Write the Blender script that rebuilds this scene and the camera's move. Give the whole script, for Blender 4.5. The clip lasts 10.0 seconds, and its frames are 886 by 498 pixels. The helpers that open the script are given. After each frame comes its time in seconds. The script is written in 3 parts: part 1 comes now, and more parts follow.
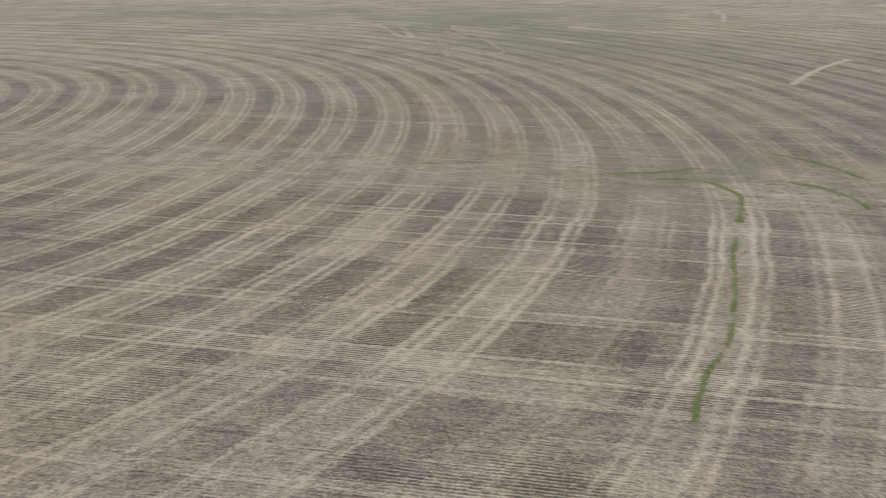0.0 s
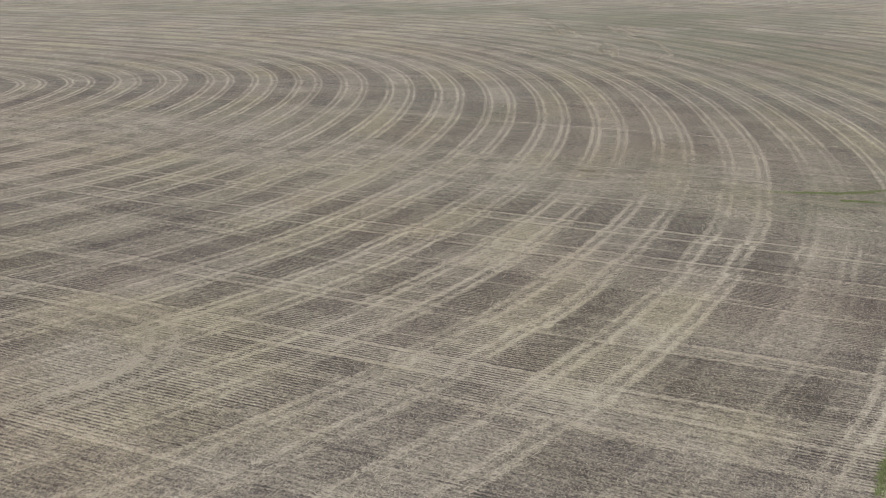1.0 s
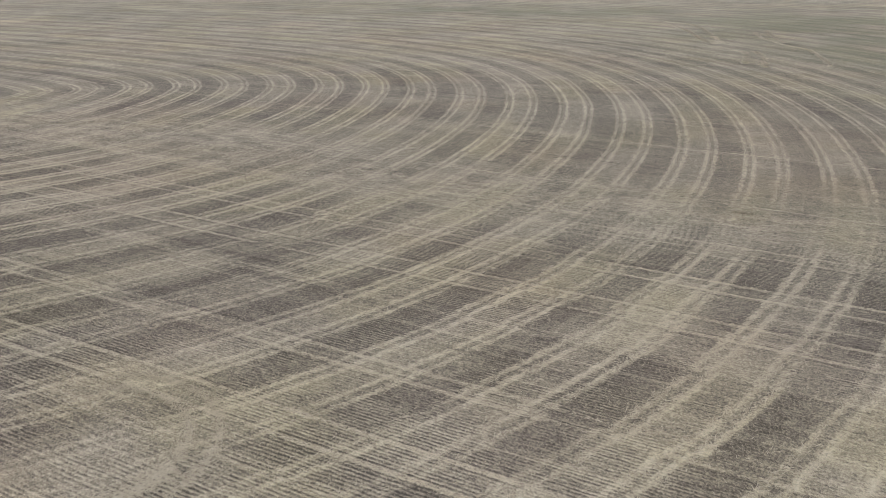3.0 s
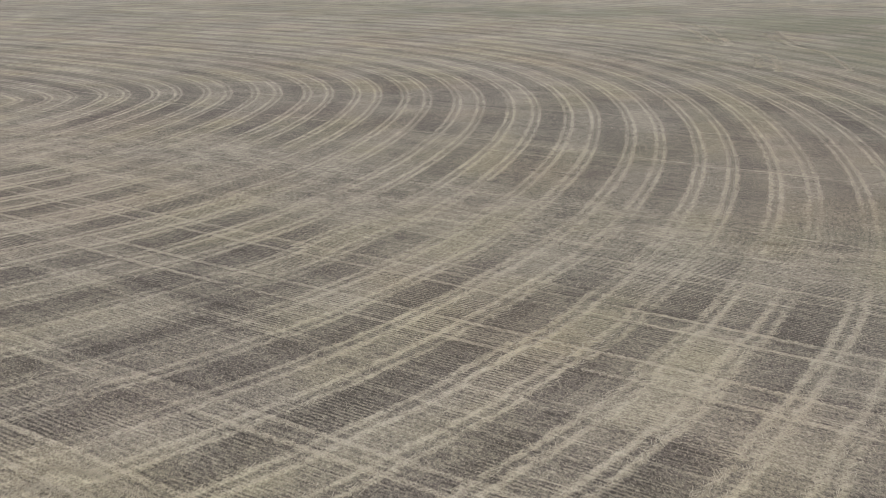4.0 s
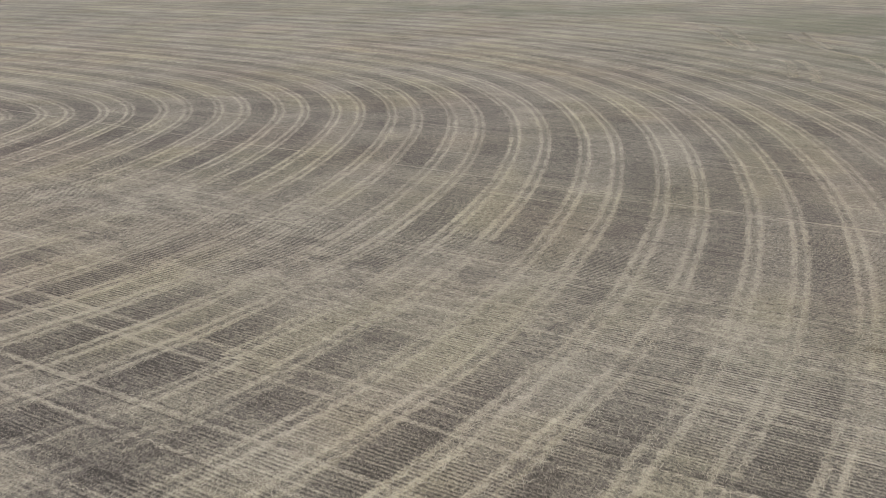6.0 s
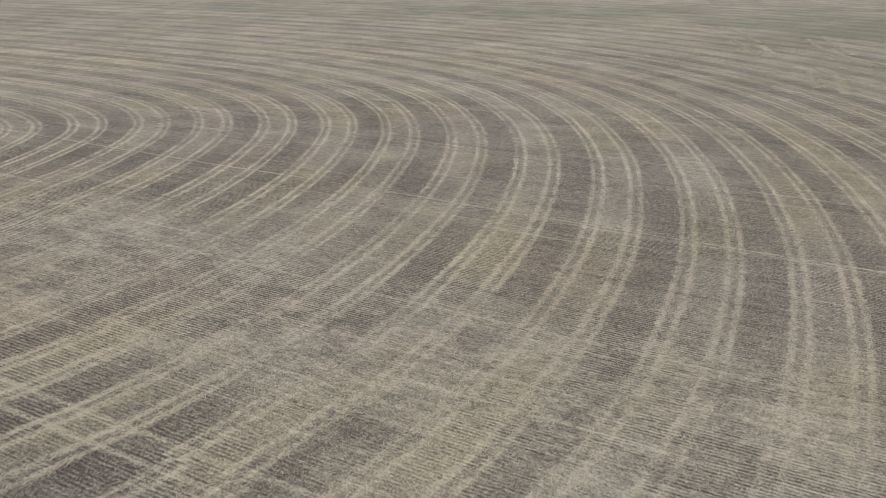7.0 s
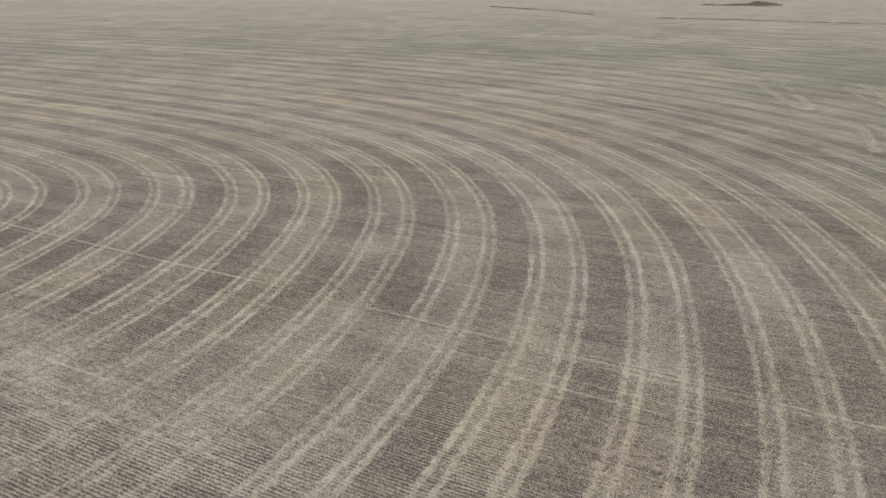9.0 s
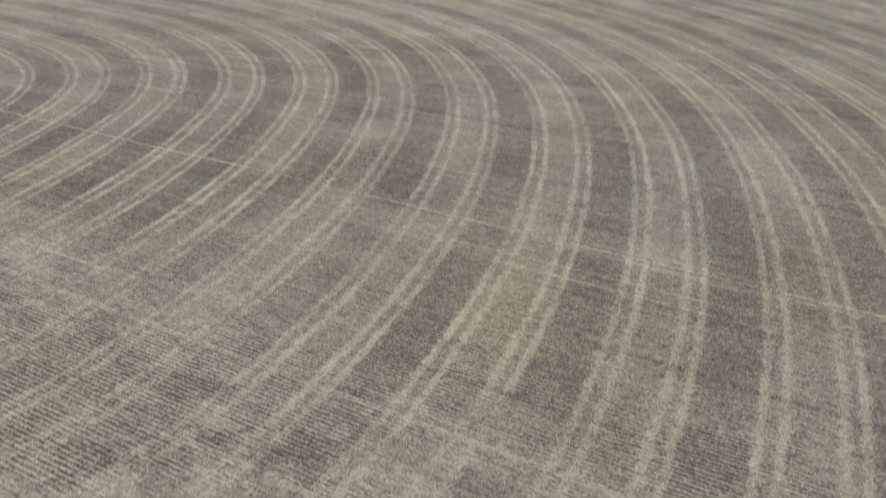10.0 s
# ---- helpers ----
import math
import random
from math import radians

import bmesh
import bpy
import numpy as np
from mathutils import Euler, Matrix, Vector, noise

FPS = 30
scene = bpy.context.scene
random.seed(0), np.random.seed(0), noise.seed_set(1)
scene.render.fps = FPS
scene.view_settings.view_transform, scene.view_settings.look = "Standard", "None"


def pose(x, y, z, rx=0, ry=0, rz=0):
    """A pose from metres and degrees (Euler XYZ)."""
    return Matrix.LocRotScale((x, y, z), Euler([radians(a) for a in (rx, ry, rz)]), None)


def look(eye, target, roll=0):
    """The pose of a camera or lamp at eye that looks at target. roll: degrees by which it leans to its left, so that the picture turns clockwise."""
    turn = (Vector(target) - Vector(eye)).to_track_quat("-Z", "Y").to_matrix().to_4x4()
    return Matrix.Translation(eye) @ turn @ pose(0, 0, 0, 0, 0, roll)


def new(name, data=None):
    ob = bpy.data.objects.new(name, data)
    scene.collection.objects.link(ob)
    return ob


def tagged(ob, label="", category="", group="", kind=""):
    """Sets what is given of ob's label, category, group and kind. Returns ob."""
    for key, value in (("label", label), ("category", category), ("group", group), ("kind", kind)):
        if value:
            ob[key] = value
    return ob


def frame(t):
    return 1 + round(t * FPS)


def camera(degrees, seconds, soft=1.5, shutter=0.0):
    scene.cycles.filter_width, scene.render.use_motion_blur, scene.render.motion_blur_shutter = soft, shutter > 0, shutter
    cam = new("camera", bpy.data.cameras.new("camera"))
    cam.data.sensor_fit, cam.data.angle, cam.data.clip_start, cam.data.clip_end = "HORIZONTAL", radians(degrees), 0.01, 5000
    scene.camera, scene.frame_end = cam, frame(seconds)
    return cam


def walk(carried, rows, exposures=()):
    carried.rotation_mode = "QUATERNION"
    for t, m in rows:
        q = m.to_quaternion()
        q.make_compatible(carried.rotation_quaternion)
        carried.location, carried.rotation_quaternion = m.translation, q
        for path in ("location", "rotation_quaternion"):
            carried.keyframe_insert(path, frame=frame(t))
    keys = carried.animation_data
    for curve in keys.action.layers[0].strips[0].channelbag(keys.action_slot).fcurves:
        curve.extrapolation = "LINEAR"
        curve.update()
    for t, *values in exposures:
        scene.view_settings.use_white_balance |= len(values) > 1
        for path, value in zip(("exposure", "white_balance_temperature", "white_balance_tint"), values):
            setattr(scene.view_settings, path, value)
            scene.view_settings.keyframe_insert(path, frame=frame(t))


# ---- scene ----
cam = camera(54.42, 10.0, 0.75, 0.25)
PATH = [
    (0, (-3.63, -35.42, 26.75), (8.54, 0.25, 13.35), 0.21),
    (0.1, (-3.50, -35.19, 26.82), (6.90, 1.02, 13.36), 0.23),
    (0.2, (-3.42, -34.99, 26.84), (5.41, 1.62, 13.37), 0.24),
    (0.3, (-3.25, -34.74, 26.85), (3.95, 2.21, 13.34), 0.18),
    (0.5, (-2.69, -34.08, 26.77), (2.63, 3.19, 13.26), 0.09),
    (1, (-2.36, -31.62, 26.70), (2.94, 5.65, 13.17), 0.14),
    (1.2, (-2.21, -30.43, 26.64), (3.10, 6.84, 13.13), 0.11),
    (1.5, (-1.95, -28.45, 26.66), (3.37, 8.81, 13.12), 0.15),
    (2, (-1.67, -24.65, 26.58), (2.94, 12.71, 13.04), 0.17),
    (2.1, (-1.58, -23.86, 26.54), (2.27, 13.58, 13.01), 0.16),
    (2.3, (-1.47, -22.21, 26.55), (0.69, 15.35, 12.96), 0.08),
    (2.5, (-1.04, -20.46, 26.48), (-0.44, 17.16, 12.89), 0.11),
    (2.7, (-0.89, -18.65, 26.35), (-0.84, 18.98, 12.80), 0.03),
    (4, (-0.22, -5.30, 26.00), (-0.22, 32.32, 12.41), -0.25),
    (4.5, (-0.00, 0.00, 26.00), (-0.00, 37.60, 12.36), -0.33),
    (4.7, (0.04, 2.10, 26.05), (0.09, 39.69, 12.38), -0.41),
    (5, (0.18, 5.41, 26.02), (0.20, 42.99, 12.32), -0.39),
    (5.5, (0.31, 11.14, 25.93), (0.39, 48.70, 12.18), -0.47),
    (6.8, (1.23, 25.99, 26.54), (1.17, 63.44, 12.50), -0.26),
    (7, (1.18, 28.30, 26.40), (1.14, 65.77, 12.42), -0.30),
    (7.5, (1.40, 34.21, 26.56), (1.29, 71.66, 12.51), -0.17),
    (8, (1.56, 40.27, 26.83), (1.40, 77.69, 12.69), -0.08),
    (8.5, (1.65, 46.04, 27.48), (1.47, 83.44, 13.31), -0.02),
    (8.7, (1.65, 47.93, 27.70), (1.48, 85.41, 13.75), 0.04),
    (8.9, (1.73, 49.39, 27.80), (1.52, 87.12, 14.51), 0.10),
    (9, (1.75, 49.99, 27.83), (1.54, 87.87, 14.98), 0.08),
    (9.1, (1.73, 50.49, 27.85), (1.53, 88.52, 15.45), 0.08),
    (9.2, (1.73, 50.87, 27.85), (1.54, 89.05, 15.89), 0.08),
    (9.4, (1.78, 51.44, 27.79), (1.56, 89.72, 16.19), -0.07),
    (9.5, (1.78, 51.57, 27.69), (1.55, 89.88, 16.16), 0.14),
    (9.6, (1.77, 51.51, 27.49), (1.54, 89.58, 15.21), 0.25),
    (9.7, (1.76, 51.49, 27.34), (1.54, 89.10, 13.73), 0.23),
    (9.8, (1.80, 51.53, 27.24), (1.55, 88.63, 12.28), 0.14),
    (9.9, (1.82, 51.54, 27.22), (1.57, 88.06, 10.91), 0.17),
    (10, (1.74, 51.42, 27.27), (1.53, 87.31, 9.60), 0.12),
]
walk(cam, [(t, look(eye, target, roll)) for t, eye, target, roll in PATH])

# ---- light: a bright overcast day ----
world = bpy.data.worlds.new("overcast_sky")
scene.world = world
world.use_nodes = True
wt = world.node_tree
sky = wt.nodes.new("ShaderNodeTexSky")
sky.sky_type, sky.sun_disc = "NISHITA", False
sky.sun_elevation, sky.sun_rotation = radians(42), radians(215)
sky.dust_density, sky.air_density = 4.0, 1.0
grey = wt.nodes.new("ShaderNodeHueSaturation")
grey.inputs["Saturation"].default_value = 0.22
wt.links.new(sky.outputs[0], grey.inputs["Color"])
wt.links.new(grey.outputs[0], wt.nodes["Background"].inputs[0])
wt.nodes["Background"].inputs[1].default_value = 0.15
sun_data = bpy.data.lights.new("sun", "SUN")
sun_data.energy, sun_data.angle, sun_data.color = 1.1, radians(24), (1.0, 0.94, 0.84)
sun = new("sun", sun_data)
sun.matrix_world = look((0, 0, 200), (0 + 200 * math.sin(radians(35)), 200 * math.cos(radians(35)), 200 - 200 * math.tan(radians(42))))
scene.view_settings.exposure = 0.47

# ---- the plan of the field ----
LANE = 8.8          # working width of the combine
TRACK = 1.95        # half the distance between its wheel tracks
ROW = 0.305         # spacing of the stubble rows
ROW_TURN = radians(-29.5)
ROW_DIR = np.array([math.cos(ROW_TURN), math.sin(ROW_TURN)])
ROW_NORMAL = np.array([-math.sin(ROW_TURN), math.cos(ROW_TURN)])
# pairs of sprayer wheelings along the stubble rows: distance of their middle, half their spacing, how plainly they show
WHEELINGS = [(3.9, 0.3, 0.6), (14.8, 0.3, 0.5), (19.0, 1.25, 1.0), (27.4, 0.8, 0.85), (37.4, 0.4, 0.35), (43.9, 1.4, 0.9), (52.1, 1.07, 0.85), (61.6, 0.9, 0.5), (75.8, 0.0, 0.35), (99.1, 0.0, 0.9)]


def guide_line():
    """The middle of one combine pass: a long bend that runs out into straight legs. Returns places and headings each metre."""
    s = np.arange(-420.0, 641.0)
    bend = np.interp(s, [-420, -110, -85, -60, -45, -20, 0, 20, 45, 75, 110, 640],
                     [0, 0, 0.0145, 0.0158, 0.0129, 0.0083, 0.0094, 0.0168, 0.0154, 0.0066, 0.0014, 0.00005])
    i = int(np.argmin(abs(s)))
    turn = np.cumsum(bend)
    turn += 1.4695 - turn[i]
    x, y = np.cumsum(np.cos(turn)), np.cumsum(np.sin(turn))
    return s, x - x[i] - 13.67, y - y[i] + 132.87, turn


GUIDE = guide_line()
# how far each pass was steered off its even place, by pass number
STEERED = np.array([0.0, -0.3, 0.3, 0.1, -0.2, 0.0, 0.0, 0.2, 0.3, 0.3, -0.1, -0.15, -0.2, 0.15, -0.45, 0.2, 0.0])


def lane_at(p):
    """For places (n, 2): the distance to the right of the guide line and the length along it."""
    s, x, y, turn = GUIDE
    off, along = np.empty(len(p)), np.empty(len(p))
    for a in range(0, len(p), 4000):
        q = p[a:a + 4000]
        j = ((q[:, :1] - x) ** 2 + (q[:, 1:] - y) ** 2).argmin(1)
        c, n = np.cos(turn[j]), np.sin(turn[j])
        dx, dy = q[:, 0] - x[j], q[:, 1] - y[j]
        off[a:a + 4000], along[a:a + 4000] = dx * n - dy * c, s[j] + dx * c + dy * n
    return off - np.interp(off / LANE, np.arange(-3, 14), STEERED), along


def lane_point(off, along):
    """The place at a distance to the right of the guide line, by length along it."""
    s, x, y, turn = GUIDE
    t = np.interp(along, s, turn)
    return np.interp(along, s, x) + off * np.sin(t), np.interp(along, s, y) - off * np.cos(t)



def lattice(x, y, size, seed):
    """Smooth noise between 0 and 1 over cells of a size, for arrays of places."""
    x, y = x / size, y / size
    i, j = np.floor(x).astype(np.int64), np.floor(y).astype(np.int64)
    fx, fy = x - i, y - j
    fx, fy = fx * fx * (3 - 2 * fx), fy * fy * (3 - 2 * fy)

    def corner(a, b):
        h = (a * 374761393 + b * 668265263 + seed * 974634777) & 0xFFFFFFFF
        h = ((h ^ (h >> 13)) * 1274126177) & 0xFFFFFFFF
        return ((h ^ (h >> 16)) & 0xFFFF) / 65535.0

    low = corner(i, j) * (1 - fx) + corner(i + 1, j) * fx
    high = corner(i, j + 1) * (1 - fx) + corner(i + 1, j + 1) * fx
    return low * (1 - fy) + high * fy


def layered(x, y, size, seed, rounds=3):
    """The same noise at several sizes."""
    total, weight = 0, 0
    for k in range(rounds):
        total, weight = total + lattice(x, y, size / 2 ** k, seed + k) * 0.6 ** k, weight + 0.6 ** k
    return total / weight


def ease(v, a, b):
    t = np.clip((v - a) / (b - a), 0, 1)
    return t * t * (3 - 2 * t)


def straw_patches(x, y):
    """How thickly loose straw was spread (0 to 1), and how green the ground is."""
    v = x * ROW_NORMAL[0] + y * ROW_NORMAL[1]
    u = x * ROW_DIR[0] + y * ROW_DIR[1]
    base = layered(x, y, 16, 11, 4)
    streaks = layered(u, v * 7, 30, 23)
    spread_zone = ease(v, 55, 64) * ease(v, 98, 84) * 0.06 + ease(v, 26, 14) * 0.02 + ease(v, 190, 330) * 0.08
    straw = ease(0.5 * base + 0.5 * streaks + spread_zone, 0.46, 0.80)
    straw = straw * (1 - 0.7 * np.exp(-(((x + 23) / 17) ** 2 + ((y - 56) / 15) ** 2)))
    straw = straw * (1 - 0.75 * np.exp(-(((x + 30) / 15) ** 2 + ((y - 22) / 13) ** 2)))
    hollow = np.exp(-(((x - 20) / 75) ** 2 + ((y - 332 + 0.20 * x) / 30) ** 2)) + 0.9 * np.exp(-(((x - 135) / 55) ** 2 + ((y - 268) / 38) ** 2))
    hollow = hollow + 0.95 * np.exp(-(((x - 112) / 48) ** 2 + ((y - 195) / 70) ** 2))
    damp = 0.9 * np.exp(-(((x - 64) / 24) ** 2 + ((y - 50) / 13) ** 2)) + 0.35 * np.exp(-(((x - 30) / 16) ** 2 + ((y - 66) / 7) ** 2))
    green = np.clip(hollow * 0.95 * ease(layered(x, y, 24, 51), 0.25, 0.6) + damp * ease(layered(x, y, 5, 61), 0.3, 0.65) + 0.12 * ease(layered(x, y, 60, 71), 0.55, 0.8), 0, 1)
    return straw, green


def pass_care(p):
    """How plainly the combine passes show (0 to 1), and how far the straw lies in disorder."""
    x, y = p[:, 0], p[:, 1]
    v, number = p @ ROW_NORMAL, lane_at(p)[0] / LANE
    a, b = layered(x, y, 14, 81) - 0.5, layered(x, y, 6, 85) - 0.5
    mess = ease(v + 16 * a, 54, 66) * ease(v + 22 * a, 94, 68) + 0.6 * ease(v + 12 * a, 27, 16) * ease(x, 45, 15) * ease(x, -30, -14)
    spill = np.exp(-(((x - 33) / 12) ** 2 + ((y - 64) / 9) ** 2))
    pale = 0.4 * np.exp(-(((x - 48) / 20) ** 2 + ((y - 66) / 18) ** 2))
    mess = np.clip(np.maximum(np.maximum(mess, spill), pale) * (1 + b), 0, 1)
    strength = (1 - 0.36 * mess) * (1 - 0.55 * spill)
    strength = strength * (1 - 0.65 * ease(abs(number - 10.0), 0.62, 0.45) * ease(y, 85, 60) * (1 - np.exp(-((v - 51.5) / 4) ** 2)))
    strength = strength * (1 - 0.5 * ease(number, 11.45, 11.6) * ease(y, 110, 70)) * (1 - 0.5 * ease(y, 215, 330))
    bare = np.exp(-(((x + 23) / 17) ** 2 + ((y - 56) / 15) ** 2))
    turned = np.exp(-(((x + 30) / 15) ** 2 + ((y - 20) / 12) ** 2))
    return np.clip(strength * (0.85 + 0.5 * a) * (1 - 0.45 * bare) * (1 - 0.5 * turned), 0, 1), mess * (1 - bare)


# ---- materials ----
class Nodes:
    """Short ways to wire a material."""

    def __init__(self, name, rough=0.9):
        self.mat = bpy.data.materials.new(name)
        self.mat.use_nodes = True
        self.tree = self.mat.node_tree
        self.bsdf = self.tree.nodes["Principled BSDF"]
        self.bsdf.inputs["Roughness"].default_value = rough
        self.bsdf.inputs["Specular IOR Level"].default_value = 0.2

    def put(self, socket, v):
        if hasattr(v, "is_output"):
            self.tree.links.new(v, socket)
        elif isinstance(v, (tuple, list)) and len(v) == 3 and socket.type == "RGBA":
            socket.default_value = (*v, 1)
        else:
            socket.default_value = v

    def node(self, kind, **values):
        n = self.tree.nodes.new(kind)
        for k, v in values.items():
            self.put(n.inputs[k], v)
        return n

    def math(self, op, a, b=0.0, c=0.0, clamp=False):
        n = self.tree.nodes.new("ShaderNodeMath")
        n.operation, n.use_clamp = op, clamp
        for i, v in enumerate((a, b, c)):
            if i < len(n.inputs):
                self.put(n.inputs[i], v)
        return n.outputs[0]

    def add(self, a, b):
        return self.math("ADD", a, b)

    def sub(self, a, b):
        return self.math("SUBTRACT", a, b)

    def mul(self, a, b):
        return self.math("MULTIPLY", a, b)

    def most(self, a, b):
        return self.math("MAXIMUM", a, b)

    def step(self, v, a, b, lo=0.0, hi=1.0):
        n = self.tree.nodes.new("ShaderNodeMapRange")
        n.interpolation_type = "SMOOTHSTEP"
        for i, w in enumerate((v, a, b, lo, hi)):
            self.put(n.inputs[i], w)
        return n.outputs[0]

    def band(self, v, middle, half, soft):
        """1 where v lies within half of the middle, falling to 0 over soft."""
        return self.step(self.math("ABSOLUTE", self.sub(v, middle)), half + soft / 2, half - soft / 2)

    def mix(self, f, a, b):
        n = self.tree.nodes.new("ShaderNodeMix")
        n.data_type = "RGBA"
        self.put(n.inputs["Factor"], f)
        self.put(n.inputs["A"], a)
        self.put(n.inputs["B"], b)
        return n.outputs["Result"]

    def noise(self, at, scale, detail=2.0, rough=0.55, warp=0.0):
        n = self.node("ShaderNodeTexNoise", Vector=at, Scale=scale, Detail=detail, Roughness=rough, Distortion=warp)
        return n.outputs["Fac"]

    def vec(self, x, y, z=0.0):
        return self.node("ShaderNodeCombineXYZ", X=x, Y=y, Z=z).outputs[0]

    def bump(self, height, strength, distance):
        n = self.node("ShaderNodeBump", Height=height, Strength=strength, Distance=distance)
        self.tree.links.new(n.outputs[0], self.bsdf.inputs["Normal"])

    def colour(self, c):
        self.put(self.bsdf.inputs["Base Color"], c)
        return self.mat


SOIL, STUB = (0.052, 0.046, 0.041), (0.132, 0.117, 0.103)
CHAFF, STRAW = (0.248, 0.224, 0.184), (0.405, 0.370, 0.306)


def field_material():
    m = Nodes("stubble_field")
    place = m.node("ShaderNodeNewGeometry").outputs["Position"]
    xyz = m.node("ShaderNodeSeparateXYZ", Vector=place)
    x, y = xyz.outputs[0], xyz.outputs[1]
    flat = m.vec(x, y)
    # along and across the stubble rows
    u = m.add(m.mul(x, float(ROW_DIR[0])), m.mul(y, float(ROW_DIR[1])))
    v = m.add(m.mul(x, float(ROW_NORMAL[0])), m.mul(y, float(ROW_NORMAL[1])))

    def pair(name):
        n = m.node("ShaderNodeUVMap")
        n.uv_map = name
        out = m.node("ShaderNodeSeparateXYZ", Vector=n.outputs[0])
        return out.outputs[0], out.outputs[1]

    def wide(n, low=0.27, high=0.73):
        """Noise stretched to the full range from 0 to 1."""
        return m.step(n, low, high)

    def swing(n, low=0.27, high=0.73):
        """The same from -1 to 1."""
        return m.step(n, low, high, -1.0, 1.0)

    def blend(f, a, b):
        return m.add(a, m.mul(f, m.sub(b, a)))

    off, along = pair("lane")
    spread_straw, green = pair("patch")
    strength, mess = pair("care")
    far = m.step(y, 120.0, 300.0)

    # single straws and bunches of straw that lie across one another
    grit_a = m.noise(m.vec(m.add(m.mul(x, 6.5), m.mul(y, 3.0)), m.sub(m.mul(y, 1.5), m.mul(x, 0.7))), 1.5, 2, 0.65, 0.3)
    grit_b = m.noise(m.vec(m.sub(m.mul(x, 5.2), m.mul(y, 4.4)), m.add(m.mul(y, 1.2), m.mul(x, 1.4)), 5.0), 1.5, 2, 0.65, 0.3)
    grit = swing(m.most(grit_a, grit_b), 0.36, 0.74)
    fine = swing(m.noise(flat, 6.5, 2, 0.75))
    small = m.noise(flat, 1.1, 3, 0.6)
    mid = m.noise(flat, 0.14, 3)
    broad = m.noise(flat, 0.035, 3)

    # straw combed to both sides along the wheel tracks
    comb_a = m.noise(m.vec(m.add(m.mul(off, 2.4), m.mul(along, 1.3)), m.sub(m.mul(along, 0.55), m.mul(off, 0.5))), 1.6, 2, 0.65)
    comb_b = m.noise(m.vec(m.sub(m.mul(off, 2.4), m.mul(along, 1.3)), m.add(m.mul(along, 0.55), m.mul(off, 0.5)), 3.0), 1.6, 2, 0.65)
    comb = swing(m.math("MULTIPLY_ADD", m.add(comb_a, comb_b), 0.5, 0.0), 0.36, 0.64)
    ragged = m.add(m.mul(comb, 0.10), m.mul(m.sub(small, 0.5), 0.28))
    wander = m.mul(m.sub(m.noise(flat, 0.05, 2), 0.5), 0.6)
    # the tracks jump a little where the older wheelings cross them
    band = 0.0
    for middle, half, plain in WHEELINGS:
        band = m.add(band, m.math("GREATER_THAN", v, middle))
    line = m.add(off, wander)
    number = m.math("ROUND", m.math("DIVIDE", line, LANE))
    cell = m.node("ShaderNodeTexWhiteNoise", Vector=m.vec(number, band, 3.7))
    luck = cell.outputs["Value"]
    jog = m.mul(m.sub(m.node("ShaderNodeTexWhiteNoise", Vector=m.vec(number, band, 9.1)).outputs["Value"], 0.5), m.step(v, 64.0, 70.0, 0.7, 0.0))
    across = m.add(m.sub(line, m.mul(number, LANE)), jog)
    side = m.math("ABSOLUTE", m.add(across, ragged))
    stretch = m.noise(m.vec(m.mul(across, 0.3), m.mul(along, 0.06), m.mul(number, 7.3)), 1.0, 3, 0.6)
    scuff = m.noise(m.vec(m.mul(off, 0.9), m.mul(along, 0.30)), 1.0, 3, 0.65)

    # dual wheels on both sides of a pass, a strip of chaff between them
    inner = m.band(side, TRACK - 0.53, 0.25, 0.22)
    outer = m.band(side, TRACK + 0.53, 0.25, 0.22)
    rub = m.mul(m.band(side, TRACK, 0.85, 0.6), 0.33)
    worn = m.mul(m.step(stretch, 0.28, 0.58, 0.62, 1.0), m.step(scuff, 0.32, 0.60, 0.45, 1.0))
    wheels = m.mul(m.mul(m.most(m.most(inner, outer), rub), worn), strength)
    chaff = m.mul(m.band(m.add(across, m.mul(ragged, 0.7)), 0.0, 1.75, 0.8), m.add(0.45, m.mul(strength, 0.55)))
    chaff = m.mul(chaff, m.add(m.step(stretch, 0.30, 0.68, 0.55, 1.05), m.mul(luck, 0.18)))

    # sprayer wheelings along the rows
    thin, rut, between = 0.0, 0.0, 0.0
    wavy = m.add(v, m.add(m.mul(m.sub(small, 0.5), 0.30), m.mul(m.sub(m.noise(m.vec(m.mul(u, 0.05), 2.0), 1.0, 1), 0.5), 0.6)))
    for middle, half, plain in WHEELINGS:
        away = m.math("ABSOLUTE", m.sub(wavy, middle))
        off_line = m.math("ABSOLUTE", m.sub(away, half))
        thin = m.most(thin, m.mul(m.step(off_line, 0.30, 0.08), plain))
        rut = m.most(rut, m.mul(m.band(off_line, 0.44, 0.09, 0.12), plain))
        between = m.most(between, m.mul(m.step(away, half + 0.2, half - 0.3), plain))
    shown = m.step(m.noise(m.vec(m.mul(u, 0.07), m.mul(v, 0.3)), 1.0, 3), 0.36, 0.62, 0.15, 0.80)
    thin = m.mul(m.mul(thin, shown), m.sub(1.0, m.mul(m.step(v, 88.0, 92.0), m.step(u, -46.0, -26.0, 0.0, 0.8))))
    # faint lines along the rows, left by the drill and the harrow
    hair = m.noise(m.vec(m.mul(u, 0.016), m.mul(v, 0.95), 6.0), 1.0, 3, 0.8)
    hair_lines = m.sub(m.mul(m.step(hair, 0.57, 0.70), 0.24), m.mul(m.step(hair, 0.42, 0.30), 0.16))
    streak = m.noise(m.vec(m.mul(u, 0.04), m.mul(v, 0.8)), 1.0, 3, 0.7)

